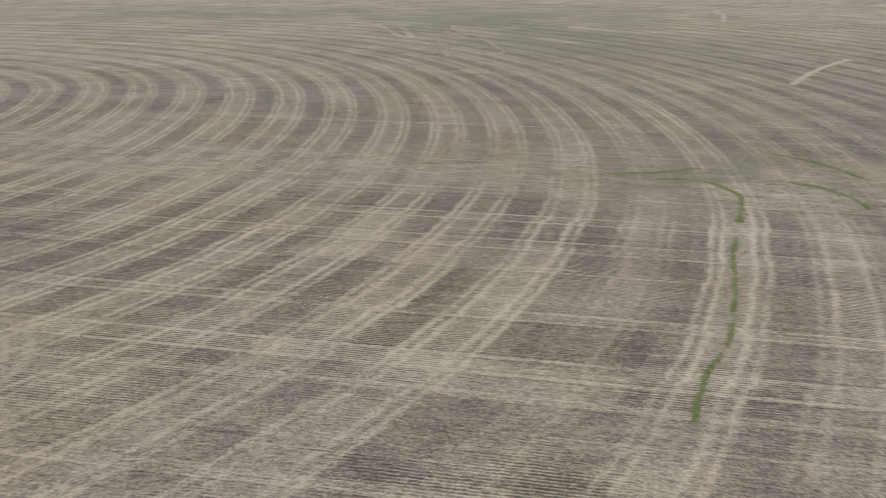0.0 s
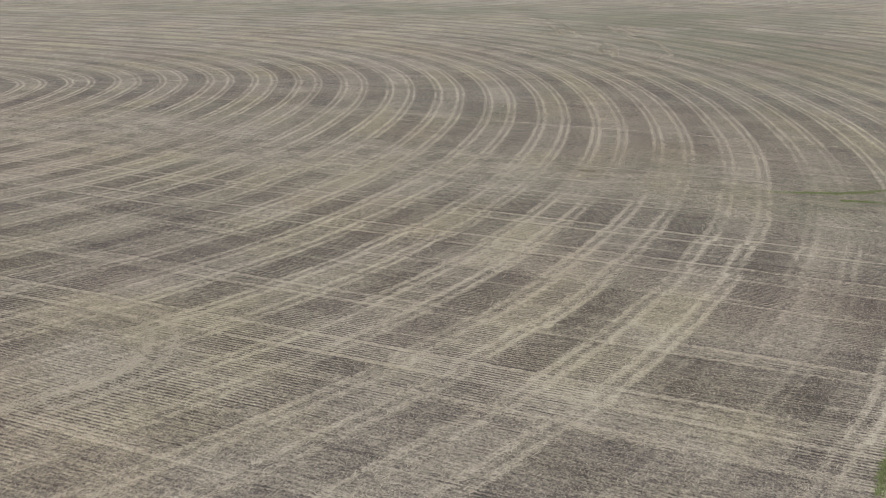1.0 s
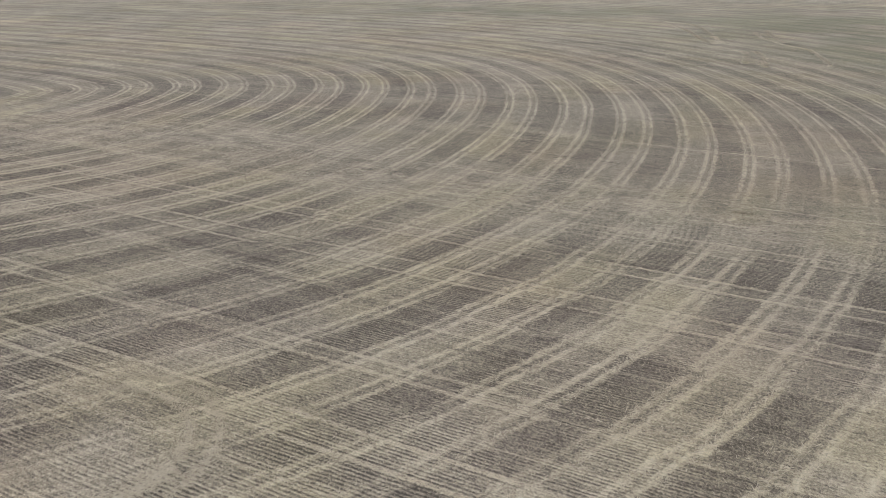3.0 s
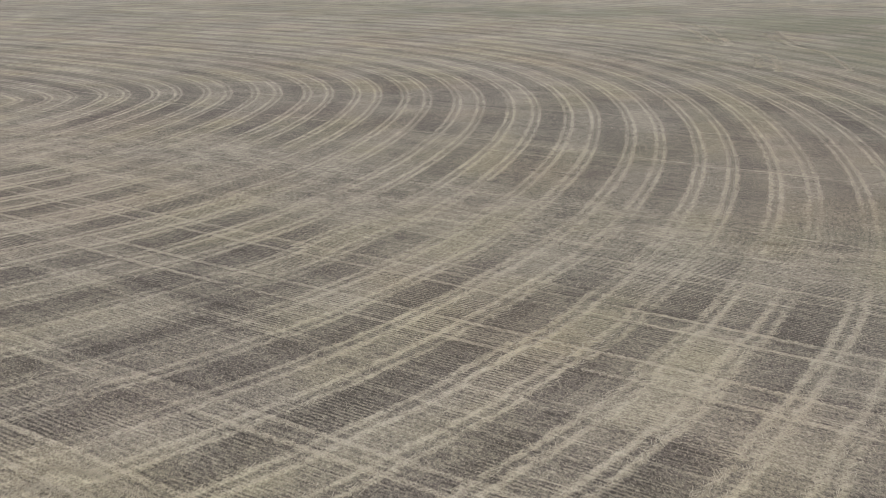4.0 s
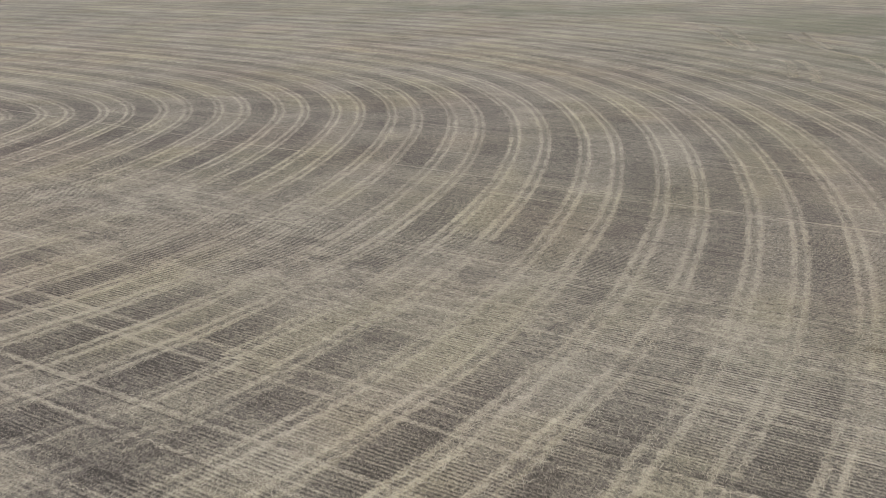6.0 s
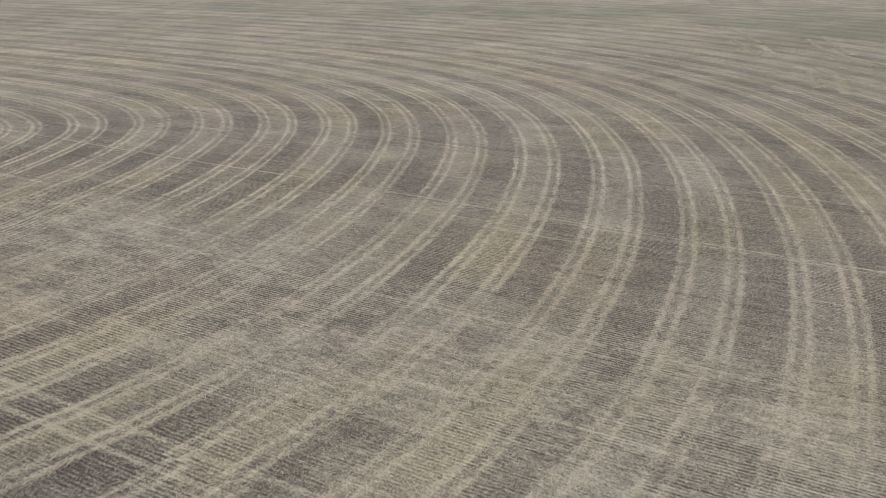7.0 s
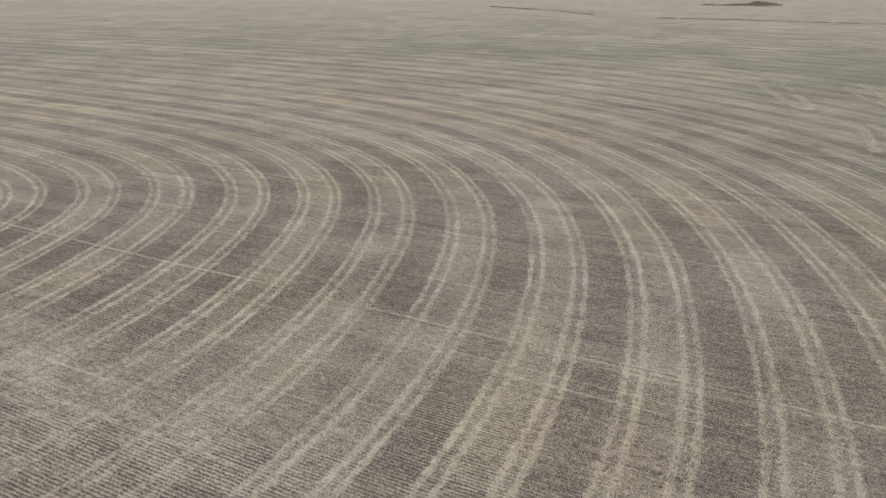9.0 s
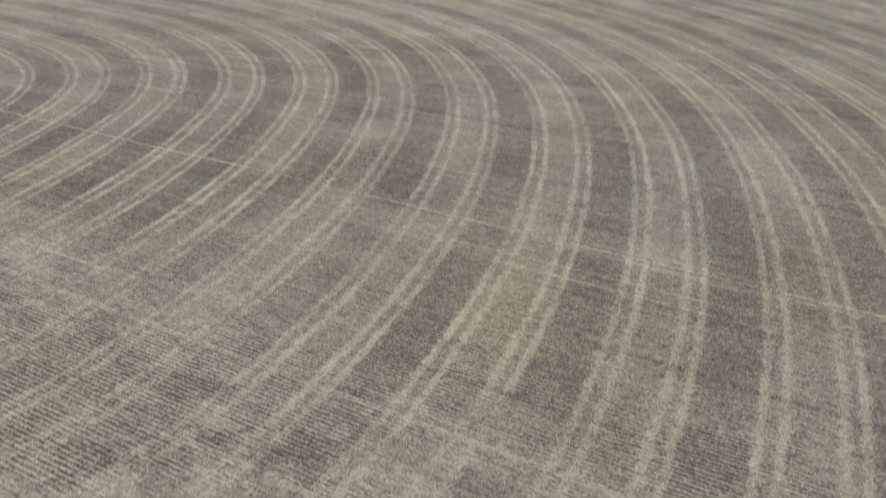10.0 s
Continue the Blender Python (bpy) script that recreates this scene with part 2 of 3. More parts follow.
    # how pale the cover is: dark stubble strips, chaff, wheel tracks, straw; paler far off
    lumps = m.add(m.mul(m.noise(flat, 0.30, 5, 0.78), 0.5), m.mul(m.noise(m.vec(m.mul(u, 0.2), m.mul(v, 0.6)), 1.0, 4, 0.78), 0.5))
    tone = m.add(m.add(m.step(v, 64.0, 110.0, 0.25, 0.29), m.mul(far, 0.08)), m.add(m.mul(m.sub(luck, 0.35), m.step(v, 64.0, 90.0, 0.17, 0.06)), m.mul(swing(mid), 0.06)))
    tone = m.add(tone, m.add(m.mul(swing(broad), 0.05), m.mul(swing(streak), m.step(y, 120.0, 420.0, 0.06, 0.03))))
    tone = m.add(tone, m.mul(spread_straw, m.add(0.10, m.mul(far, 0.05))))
    tone = m.add(tone, m.mul(chaff, m.step(v, 58.0, 80.0, 0.235, 0.155)))
    tone = blend(m.mul(wheels, m.step(v, 64.0, 120.0, 0.95, 0.64)), tone, m.add(0.84, m.mul(comb, 0.14)))
    tone = blend(m.mul(mess, 0.62), tone, m.step(lumps, 0.38, 0.59, 0.36, 0.86))
    tone = m.add(tone, m.add(hair_lines, m.mul(between, 0.10)))
    tone = blend(m.mul(thin, 0.68), tone, 0.80)
    tone = m.sub(tone, m.mul(m.mul(rut, shown), 0.20))

    # distance fade put into the colour: far ground evened towards one pale tone
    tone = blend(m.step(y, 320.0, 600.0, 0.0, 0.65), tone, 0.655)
    # dark gaps between the rows, soil and shade both put into the tone; open for a stretch and covered for the next
    row_at = m.math("DIVIDE", m.add(v, m.add(m.mul(m.sub(small, 0.5), 0.20), m.mul(fine, m.step(y, 55.0, 110.0, 0.025, 0.075)))), ROW)
    row_number = m.math("FLOOR", row_at)
    gap = m.step(m.math("ABSOLUTE", m.sub(m.sub(row_at, row_number), 0.5)), 0.44, 0.06)
    short = m.noise(m.vec(m.mul(u, 0.75), m.mul(row_number, 5.3)), 1.0, 2, 0.7)
    long = m.noise(m.vec(m.mul(u, 0.11), m.mul(row_number, 7.1), 4.0), 1.0, 2, 0.7)
    clear = m.noise(m.vec(x, y, 17.0), 0.07, 3)
    opened = m.step(m.add(m.add(m.mul(short, 0.45), m.mul(long, 0.55)), m.add(m.mul(m.sub(clear, 0.5), 1.1), m.mul(mess, 0.04))), 0.43, 0.66)
    open_gap = m.mul(m.mul(gap, opened), m.sub(1.0, m.mul(m.most(wheels, thin), 0.85)))
    open_gap = m.mul(open_gap, m.step(y, 110.0, 230.0, 1.0, 0.5))
    tone = m.add(tone, m.sub(m.mul(opened, 0.17), m.mul(open_gap, m.add(0.46, m.mul(mess, 0.16)))))
    # each row paler or darker than its neighbour
    tone = m.add(tone, m.mul(swing(long), 0.05))
    rough = m.mul(m.add(m.mul(grit, 0.20), m.mul(fine, 0.17)), m.step(y, 90.0, 170.0, 1.0, 0.7))
    specks = m.noise(m.vec(m.mul(u, 1.2), m.mul(v, 5.0), 9.0), 1.0, 3, 0.8)
    tone = m.add(tone, m.add(rough, m.mul(swing(specks), 0.23)))

    ramp = m.tree.nodes.new("ShaderNodeValToRGB")
    m.put(ramp.inputs[0], tone)
    stops = ((0.0, SOIL), (0.30, STUB), (0.60, CHAFF), (1.0, STRAW))
    for k, (at, c) in enumerate(stops):
        e = ramp.color_ramp.elements[k] if k < 2 else ramp.color_ramp.elements.new(at)
        e.position, e.color = at, (*c, 1)
    ramp.color_ramp.elements[1].position = 0.30
    colour = ramp.outputs[0]
    # straw of a warmer and of a more olive cast
    tinted = m.node("ShaderNodeMix", Factor=m.step(m.noise(flat, 0.03, 2), 0.45, 0.66, 0.0, 0.8))
    tinted.data_type, tinted.blend_type = "RGBA", "MULTIPLY"
    m.put(tinted.inputs["A"], colour)
    m.put(tinted.inputs["B"], (1.03, 0.98, 0.96))
    olive = m.node("ShaderNodeMix", Factor=m.mul(m.step(m.noise(m.vec(x, y, 40.0), 0.045, 3), 0.42, 0.62), m.most(m.step(v, 55.0, 15.0), m.add(0.35, m.mul(m.most(chaff, wheels), 0.65)))))
    olive.data_type, olive.blend_type = "RGBA", "MULTIPLY"
    m.put(olive.inputs["A"], tinted.outputs["Result"])
    m.put(olive.inputs["B"], (1.0, 1.0, 0.90))
    # cooler tint that grows with distance, part of the same fade
    far_tint = m.node("ShaderNodeMix", Factor=m.step(y, 130.0, 420.0))
    far_tint.data_type, far_tint.blend_type = "RGBA", "MULTIPLY"
    m.put(far_tint.inputs["A"], olive.outputs["Result"])
    m.put(far_tint.inputs["B"], (0.985, 1.01, 1.02))
    # a green flush of weeds
    flush = m.mul(green, m.step(m.add(m.mul(small, 0.45), m.mul(streak, 0.55)), 0.36, 0.62, 0.15, 0.85))
    colour = m.mix(flush, far_tint.outputs["Result"], (0.105, 0.112, 0.078))
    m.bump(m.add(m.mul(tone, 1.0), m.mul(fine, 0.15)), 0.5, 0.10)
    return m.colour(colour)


def plain_material(name, colour, other=None, scale=3.0, rough=0.6, metal=0.0, coat=0.0, relief=0.0):
    """Paint, glass, tar and the like: one colour that varies a little."""
    m = Nodes(name, rough)
    m.bsdf.inputs["Metallic"].default_value = metal
    m.bsdf.inputs["Specular IOR Level"].default_value = 0.5
    m.bsdf.inputs["Coat Weight"].default_value = coat
    place = m.node("ShaderNodeTexCoord").outputs["Object"]
    n = m.noise(place, scale, 4, 0.6)
    other = other or tuple(v * 0.82 for v in colour)
    if relief:
        m.bump(n, 0.5, relief)
    return m.colour(m.mix(m.step(n, 0.35, 0.65), colour, other))


def stem_material(name, pale, dark, warm):
    """Dry or green stems, each of its own shade."""
    m = Nodes(name, 0.75)
    luck = m.node("ShaderNodeNewGeometry").outputs["Random Per Island"]
    place = m.node("ShaderNodeNewGeometry").outputs["Position"]
    c = m.mix(luck, dark, pale)
    c = m.mix(m.step(m.noise(place, 0.08, 2), 0.42, 0.66, 0.0, 0.5), c, warm)
    return m.colour(c)


FIELD = field_material()
STUBBLE = stem_material("stubble_stems", (0.280, 0.250, 0.202), (0.120, 0.106, 0.088), (0.215, 0.184, 0.140))
LOOSE_STRAW = stem_material("loose_straw", (0.385, 0.350, 0.288), (0.250, 0.224, 0.180), (0.360, 0.308, 0.230))
WEEDS = stem_material("green_weeds", (0.165, 0.195, 0.085), (0.085, 0.110, 0.050), (0.145, 0.155, 0.078))
DRY_WEEDS = stem_material("dry_weeds", (0.190, 0.165, 0.130), (0.070, 0.060, 0.050), (0.140, 0.115, 0.085))
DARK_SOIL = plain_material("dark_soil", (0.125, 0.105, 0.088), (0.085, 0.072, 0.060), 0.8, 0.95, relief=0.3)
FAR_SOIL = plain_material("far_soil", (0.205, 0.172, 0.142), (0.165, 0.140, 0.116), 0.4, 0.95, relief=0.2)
CROP = plain_material("young_crop", (0.105, 0.138, 0.128), (0.128, 0.158, 0.142), 0.01, 0.9)
TAR = plain_material("worn_asphalt", (0.060, 0.060, 0.064), (0.085, 0.084, 0.086), 0.05, 0.85)
MARK = plain_material("road_paint", (0.62, 0.62, 0.58), None, 0.4, 0.7)
VERGE = plain_material("dry_verge", (0.250, 0.222, 0.165), (0.180, 0.165, 0.115), 0.06, 0.95)
WHITE = plain_material("white_paint", (0.56, 0.57, 0.57), None, 0.7, 0.4, coat=0.2)
BLUE = plain_material("blue_paint", (0.06, 0.22, 0.40), None, 0.9, 0.35, coat=0.5)
SILVER = plain_material("silver_paint", (0.52, 0.53, 0.54), None, 0.8, 0.35, metal=0.3, coat=0.4)
RUBBER = plain_material("tyre_rubber", (0.022, 0.022, 0.024), None, 4.0, 0.85)
STEEL = plain_material("grey_steel", (0.30, 0.30, 0.31), None, 2.0, 0.5, metal=0.7)
CHASSIS = plain_material("dark_chassis", (0.045, 0.045, 0.048), None, 2.0, 0.6)
GLASS = plain_material("dark_glass", (0.02, 0.024, 0.028), None, 2.0, 0.08)
TIMBER = plain_material("grey_timber", (0.15, 0.13, 0.11), None, 2.0, 0.85)


# ---- ground ----
def spread(near_a, near_b, step, far_a, far_b, growth=1.09):
    """Coordinates with an even step between two places and a growing one beyond them."""
    mid = list(np.arange(near_a, near_b + step / 2, step))
    d, out = step, [mid[-1]]
    while out[-1] < far_b:
        d *= growth
        out.append(min(out[-1] + d, far_b))
    d, low = step, [mid[0]]
    while low[-1] > far_a:
        d *= growth
        low.append(max(low[-1] - d, far_a))
    return np.array(low[:0:-1] + mid + out[1:])


def height(x, y):
    """The field is level near by and climbs gently towards the highway."""
    t = np.clip((y - 380) / 560, 0, 1)
    return (0.05 * np.sin(x * 0.061 + 1.3) * np.cos(y * 0.047) + 0.03 * np.sin(x * 0.19 + y * 0.13)
            + 9.5 * t * t * (3 - 2 * t) + 0.006 * np.clip(y - 940, 0, 1600))


def build_ground():
    xs, ys = spread(-150, 150, 1.25, -4000, 4000), spread(-12, 330, 1.25, -600, 4600, 1.07)
    gx, gy = np.meshgrid(xs, ys)
    p = np.c_[gx.ravel(), gy.ravel()]
    co = np.c_[p, height(p[:, 0], p[:, 1])]
    nx, ny = len(xs), len(ys)
    i = (np.arange(ny - 1)[:, None] * nx + np.arange(nx - 1)).ravel()
    faces = np.c_[i, i + 1, i + 1 + nx, i + nx]
    me = bpy.data.meshes.new("ground")
    me.from_pydata(co, [], faces)
    for name, uv in (("lane", np.c_[lane_at(p)]), ("patch", np.c_[straw_patches(p[:, 0], p[:, 1])]), ("care", np.c_[pass_care(p)])):
        me.uv_layers.new(name=name).data.foreach_set("uv", uv[faces.ravel()].astype(np.float32).ravel())
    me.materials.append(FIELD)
    me.shade_smooth()
    return tagged(new("ground", me), "pale harvested grain field with curved combine tracks", "field", kind="structure")


ground = build_ground()
rng = np.random.default_rng(7)


def soup(name, verts, sides, material):
    """A mesh of loose triangles (sides 3) or quads (sides 4) from an array of corners."""
    n = len(verts)
    me = bpy.data.meshes.new(name)
    me.vertices.add(n)
    me.vertices.foreach_set("co", verts.astype(np.float32).ravel())
    me.loops.add(n)
    me.loops.foreach_set("vertex_index", np.arange(n, dtype=np.int32))
    me.polygons.add(n // sides)
    me.polygons.foreach_set("loop_start", np.arange(0, n, sides, dtype=np.int32))
    me.update(calc_edges=True)
    me.materials.append(material)
    return new(name, me)


def blades(p, tall, wide, lean, count):
    """Upright pointed leaves round places p (n, 2): corners of count triangles each."""
    n = len(p)
    out = []
    for _ in range(count):
        a = rng.uniform(0, 2 * np.pi, n)
        h = tall * rng.uniform(0.55, 1.25, n)
        w = wide * rng.uniform(0.6, 1.3, n)
        cx, cy = p[:, 0] + rng.normal(0, wide * 0.5, n), p[:, 1] + rng.normal(0, wide * 0.5, n)
        z = height(cx, cy)
        la, ll = rng.uniform(0, 2 * np.pi, n), h * lean * rng.uniform(0, 1, n)
        dx, dy = np.cos(a) * w / 2, np.sin(a) * w / 2
        out.append(np.stack([np.c_[cx - dx, cy - dy, z - 0.01], np.c_[cx + dx, cy + dy, z - 0.01],
                             np.c_[cx + np.cos(la) * ll, cy + np.sin(la) * ll, z + h]], 1))
    return np.concatenate(out).reshape(-1, 3)


def stalks(p, heading, long, wide, lift=0.05):
    """Straws that lie on the ground at places p, turned to a heading: corners of one narrow quad each."""
    n = len(p)
    l, w = long * rng.uniform(0.5, 1.3, n) / 2, wide * rng.uniform(0.6, 1.4, n) / 2
    c, s = np.cos(heading), np.sin(heading)
    z = height(p[:, 0], p[:, 1])
    za, zb = z + rng.uniform(0.008, 0.03, n), z + rng.uniform(0.01, lift + 0.02, n)
    ax, ay, bx, by = p[:, 0] - c * l, p[:, 1] - s * l, p[:, 0] + c * l, p[:, 1] + s * l
    return np.stack([np.c_[ax + s * w, ay - c * w, za], np.c_[bx + s * w, by - c * w, zb],
                     np.c_[bx - s * w, by + c * w, zb + 0.006], np.c_[ax - s * w, ay + c * w, za + 0.006]], 1).reshape(-1, 3)


def profile(p):
    """Of places: pass number, distance across it, how much lies under wheels, in the chaff, on wheelings and in patches."""
    off, along = lane_at(p)
    number = np.round(off / LANE)
    across = off - number * LANE
    side = abs(across)
    strength, mess = pass_care(p)
    wheels = np.maximum(ease(abs(side - TRACK + 0.40), 0.40, 0.12), ease(abs(side - TRACK - 0.40), 0.40, 0.12))
    chaff = ease(side, 2.1, 1.1)
    v = p @ ROW_NORMAL
    thin = np.zeros(len(p))
    for middle, half, plain in WHEELINGS:
        thin = np.maximum(thin, plain * ease(abs(abs(v - middle) - half), 0.36, 0.14))
    return number, across, along, wheels * strength, chaff, thin, np.maximum(straw_patches(p[:, 0], p[:, 1])[0], 0.6 * mess)


# ---- stubble: rows of cut stems where the camera passes nearest ----
def near_part(p, slack=0.0):
    """Chance that a place lies in the near stretch of the field, falling off at its rim."""
    x, y = p[:, 0], p[:, 1]
    half = 34 + 0.42 * np.clip(y, 0, 130)
    return ease(abs(x - 4), half + 4, half - 8) * ease(y, -2, 6) * ease(y, 124, 80)


def build_stubble():
    us, vs = np.arange(-110, 110, 0.17), (np.arange(-130, 490) + 0.5) * ROW
    u, v = np.meshgrid(us, vs)
    u, v = u.ravel() + rng.uniform(-0.08, 0.08, u.size), v.ravel()
    p = u[:, None] * ROW_DIR + v[:, None] * ROW_NORMAL
    p = p + (rng.normal(0, 1, len(p)) * (0.04 + 0.10 * ease(p[:, 1], 28, 70)))[:, None] * ROW_NORMAL
    p = p[rng.uniform(0, 1, len(p)) < near_part(p)]
    _, across, _, wheels, chaff, thin, patch = profile(p)
    gone = np.maximum.reduce([0.93 * wheels, 0.45 * chaff, 0.85 * thin, 0.72 * patch, 0.8 * ease(layered(p[:, 0], p[:, 1], 0.9, 91), 0.55, 0.8)])
    p = p[rng.uniform(0, 1, len(p)) > np.maximum(gone, 0.12)]
    ob = soup("stubble", blades(p, 0.10, 0.06, 0.7, 2), 3, STUBBLE)
    return tagged(ob, "rows of short cut grain stubble, grey-brown and dry", "stubble", kind="stuff")


def build_straw():
    """Straw pressed flat in the wheel tracks, one thing a track; and the loose straw between."""
    for number in range(-2, 13):
        for hand in (-1, 1):
            along = rng.uniform(-170, 75, 20000)
            twin = rng.choice((-0.53, 0.53), len(along))
            off = number * LANE + hand * TRACK + twin + rng.normal(0, 0.20, len(along)) + 0.25 * (lattice(along, 0 * along + number * 5 + hand, 1.3, 33) - 0.5)
            off = off + np.interp(off / LANE, np.arange(-3, 14), STEERED)
            x, y = lane_point(off, along)
            p = np.c_[x, y]
            ok = rng.uniform(0, 1, len(p)) < near_part(p) * pass_care(p)[0] ** 2.5 * (0.35 + 0.65 * ease(lattice(along, off * 0 + number * 9 + hand, 14, 31), 0.25, 0.6))
            p, along = p[ok], along[ok]
            if len(p) < 150:
                continue
            turn = np.interp(along, GUIDE[0], GUIDE[3]) + rng.normal(0, 0.35, len(p)) + rng.choice((-0.55, 0.55), len(p))
            ob = soup("wheel_track", stalks(p, turn, 0.46, 0.031, 0.04), 4, LOOSE_STRAW)
            tagged(ob, "pale dual wheel track of flattened straw across the stubble", "wheel track", "combine wheel tracks", "stuff")
    for middle, half, plain in WHEELINGS:
        u = rng.uniform(-100, 100, int(7000 * plain))
        v = middle + rng.choice((-half, half), len(u)) + rng.normal(0, 0.11, len(u))
        p = u[:, None] * ROW_DIR + v[:, None] * ROW_NORMAL
        p = p[rng.uniform(0, 1, len(p)) < near_part(p) * (0.25 + 0.75 * ease(lattice(p[:, 0], p[:, 1], 9, 37), 0.3, 0.6))]
        if len(p) < 100:
            continue
        ob = soup("sprayer_track", stalks(p, ROW_TURN + rng.normal(0, 0.45, len(p)), 0.34, 0.028), 4, LOOSE_STRAW)
        tagged(ob, "thin pale pair of sprayer wheelings along the stubble rows", "wheel track", "sprayer wheel tracks", "stuff")
    p = np.c_[rng.uniform(-90, 100, 420000), rng.uniform(-2, 130, 420000)]
    p = p[rng.uniform(0, 1, len(p)) < near_part(p)]
    _, _, _, wheels, chaff, thin, patch = profile(p)
    want = 0.012 + 0.50 * np.maximum(0.75 * chaff, patch) * (0.4 + 0.6 * layered(p[:, 0], p[:, 1], 3, 41))
    p = p[rng.uniform(0, 1, len(p)) < want]
    ob = soup("loose_straw", stalks(p, rng.uniform(0, np.pi, len(p)), 0.30, 0.023, 0.04), 4, LOOSE_STRAW)
    tagged(ob, "scattered pale straw lying over the stubble", "straw", kind="stuff")


build_stubble()
build_straw()


# ---- turning tracks, weeds ----
def ribbon(name, x, y, wide, thick, material, label, category, group="", kind="stuff", ragged=0.2):
    """A low mat of straw or soil along a line, domed and with ragged edges."""
    n = len(x)
    dx, dy = np.gradient(x), np.gradient(y)
    ln = np.hypot(dx, dy)
    nx, ny = dy / ln, -dx / ln
    ends = np.sin(np.linspace(0.06, np.pi - 0.06, n)) ** 0.4
    co = []
    for k, lift in zip((-0.5, -0.25, 0.0, 0.25, 0.5), (-0.02, 0.75, 1.0, 0.75, -0.02)):
        w = wide * ends * k * (1 + ragged * rng.uniform(-1, 1, n))
        px, py = x + nx * w, y + ny * w
        co.append(np.c_[px, py, height(px, py) + thick * lift * (1 + 0.4 * rng.uniform(-1, 1, n)) * ends])
    co = np.stack(co, 1).reshape(-1, 3)
    i = (np.arange(n - 1)[:, None] * 5 + np.arange(4)).ravel()
    me = bpy.data.meshes.new(name)
    me.from_pydata(co, [], np.c_[i, i + 5, i + 6, i + 1])
    me.materials.append(material)
    return tagged(new(name, me), label, category, group, kind)


def arc(cx, cy, r, a, b, step=0.5):
    n = max(6, int(abs(radians(b - a)) * r / step))
    t = np.radians(np.linspace(a, b, n))
    return cx + r * np.cos(t), cy + r * np.sin(t)


def smooth_line(points, step=0.6):
    """A rounded line through a few places."""
    q = np.array(points, float)
    t = np.r_[0, np.cumsum(np.hypot(*np.diff(q, axis=0).T))]
    s = np.arange(0, t[-1], step)
    out = []
    for k in range(2):
        c = np.interp(s, t, q[:, k])
        w = max(3, int(0.25 * t[-1] / len(q) / step) * 2 + 1)
        c = np.convolve(np.pad(c, w // 2, mode="edge"), np.ones(w) / w, "valid")
        out.append(c[:len(s)])
    return out


def straw_over(name, x, y, wide, per_metre, label, group, size=(0.30, 0.028)):
    """Straw strewn along a line."""
    n = int(np.hypot(np.diff(x), np.diff(y)).sum() * per_metre)
    s = rng.uniform(0, len(x) - 1.001, n)
    i = s.astype(int)
    f = s - i
    dx, dy = x[i + 1] - x[i], y[i + 1] - y[i]
    turn = np.arctan2(dy, dx)
    o = rng.normal(0, wide / 2.6, n)
    p = np.c_[x[i] + f * dx + np.sin(turn) * o, y[i] + f * dy - np.cos(turn) * o]
    ob = soup(name, stalks(p, turn + rng.normal(0, 0.75, n), *size), 4, LOOSE_STRAW)
    return tagged(ob, label, "wheel track", group, "stuff")


for shift in (-1.9, 1.9):
    lx, ly = arc(-21.5, 25.0, 7.4 + shift * 0.45, -78, 92)
    straw_over("turning_track", lx, ly, 0.6, 62, "curved pale turning track of straw on the headland", "turning tracks")
bx, by = smooth_line([(-26, 15.6), (-23, 16.9), (-19.5, 18.8), (-16.2, 21.0), (-14.6, 23.5)])
straw_over("turning_track", bx, by, 1.5, 170, "broad pale straw windrow where the combine turned", "turning tracks")
for places, wide in (([(73, 281), (78, 275), (80, 264), (78, 246), (77, 238)], 0.7), ([(73, 264), (73, 249), (71, 230), (70, 218), (71, 215), (74, 221), (76, 236)], 0.7),
                     ([(71, 202), (73, 199), (71, 191), (66, 177)], 0.65), ([(76, 201), (75.5, 195), (72.5, 184), (68, 171)], 0.65),
                     ([(92, 248), (88, 229), (88, 214), (91, 204), (87, 186), (83, 172)], 0.5), ([(97, 252), (93, 235), (90, 217)], 0.5),
                     ([(195, 235), (215, 262), (226, 285), (246, 294)], 0.5), ([(119, 107), (131, 117), (143, 126), (161, 137)], 0.5)):
    ex, ey = smooth_line(places)
    for shift in (-0.62 * wide, 0.62 * wide):
        dx, dy = np.gradient(ex), np.gradient(ey)
        ln = np.hypot(dx, dy)
        straw_over("turning_track", ex + dy / ln * shift, ey - dx / ln * shift, wide * 1.2, 13, "pale turning track at the end of a combine pass", "turning tracks", (0.75, 0.11))


def weeds(x, y, wide, per_metre, tall, material, label):
    n = int(np.hypot(np.diff(x), np.diff(y)).sum() * per_metre)
    s = rng.uniform(0, len(x) - 1.001, n)
    i = s.astype(int)
    f = s - i
    p = np.c_[x[i] + f * (x[i + 1] - x[i]), y[i] + f * (y[i + 1] - y[i])] + rng.normal(0, wide / 2.5, (n, 2))
    p = p[rng.uniform(0, 1, n) < 0.25 + 0.75 * ease(lattice(p[:, 0], p[:, 1], max(2.0, wide * 4), 77), 0.25, 0.6)]
    return tagged(soup("weed_strip", blades(p, tall, tall * 0.7, 0.9, 3), 3, material), label, "weeds", kind="stuff")


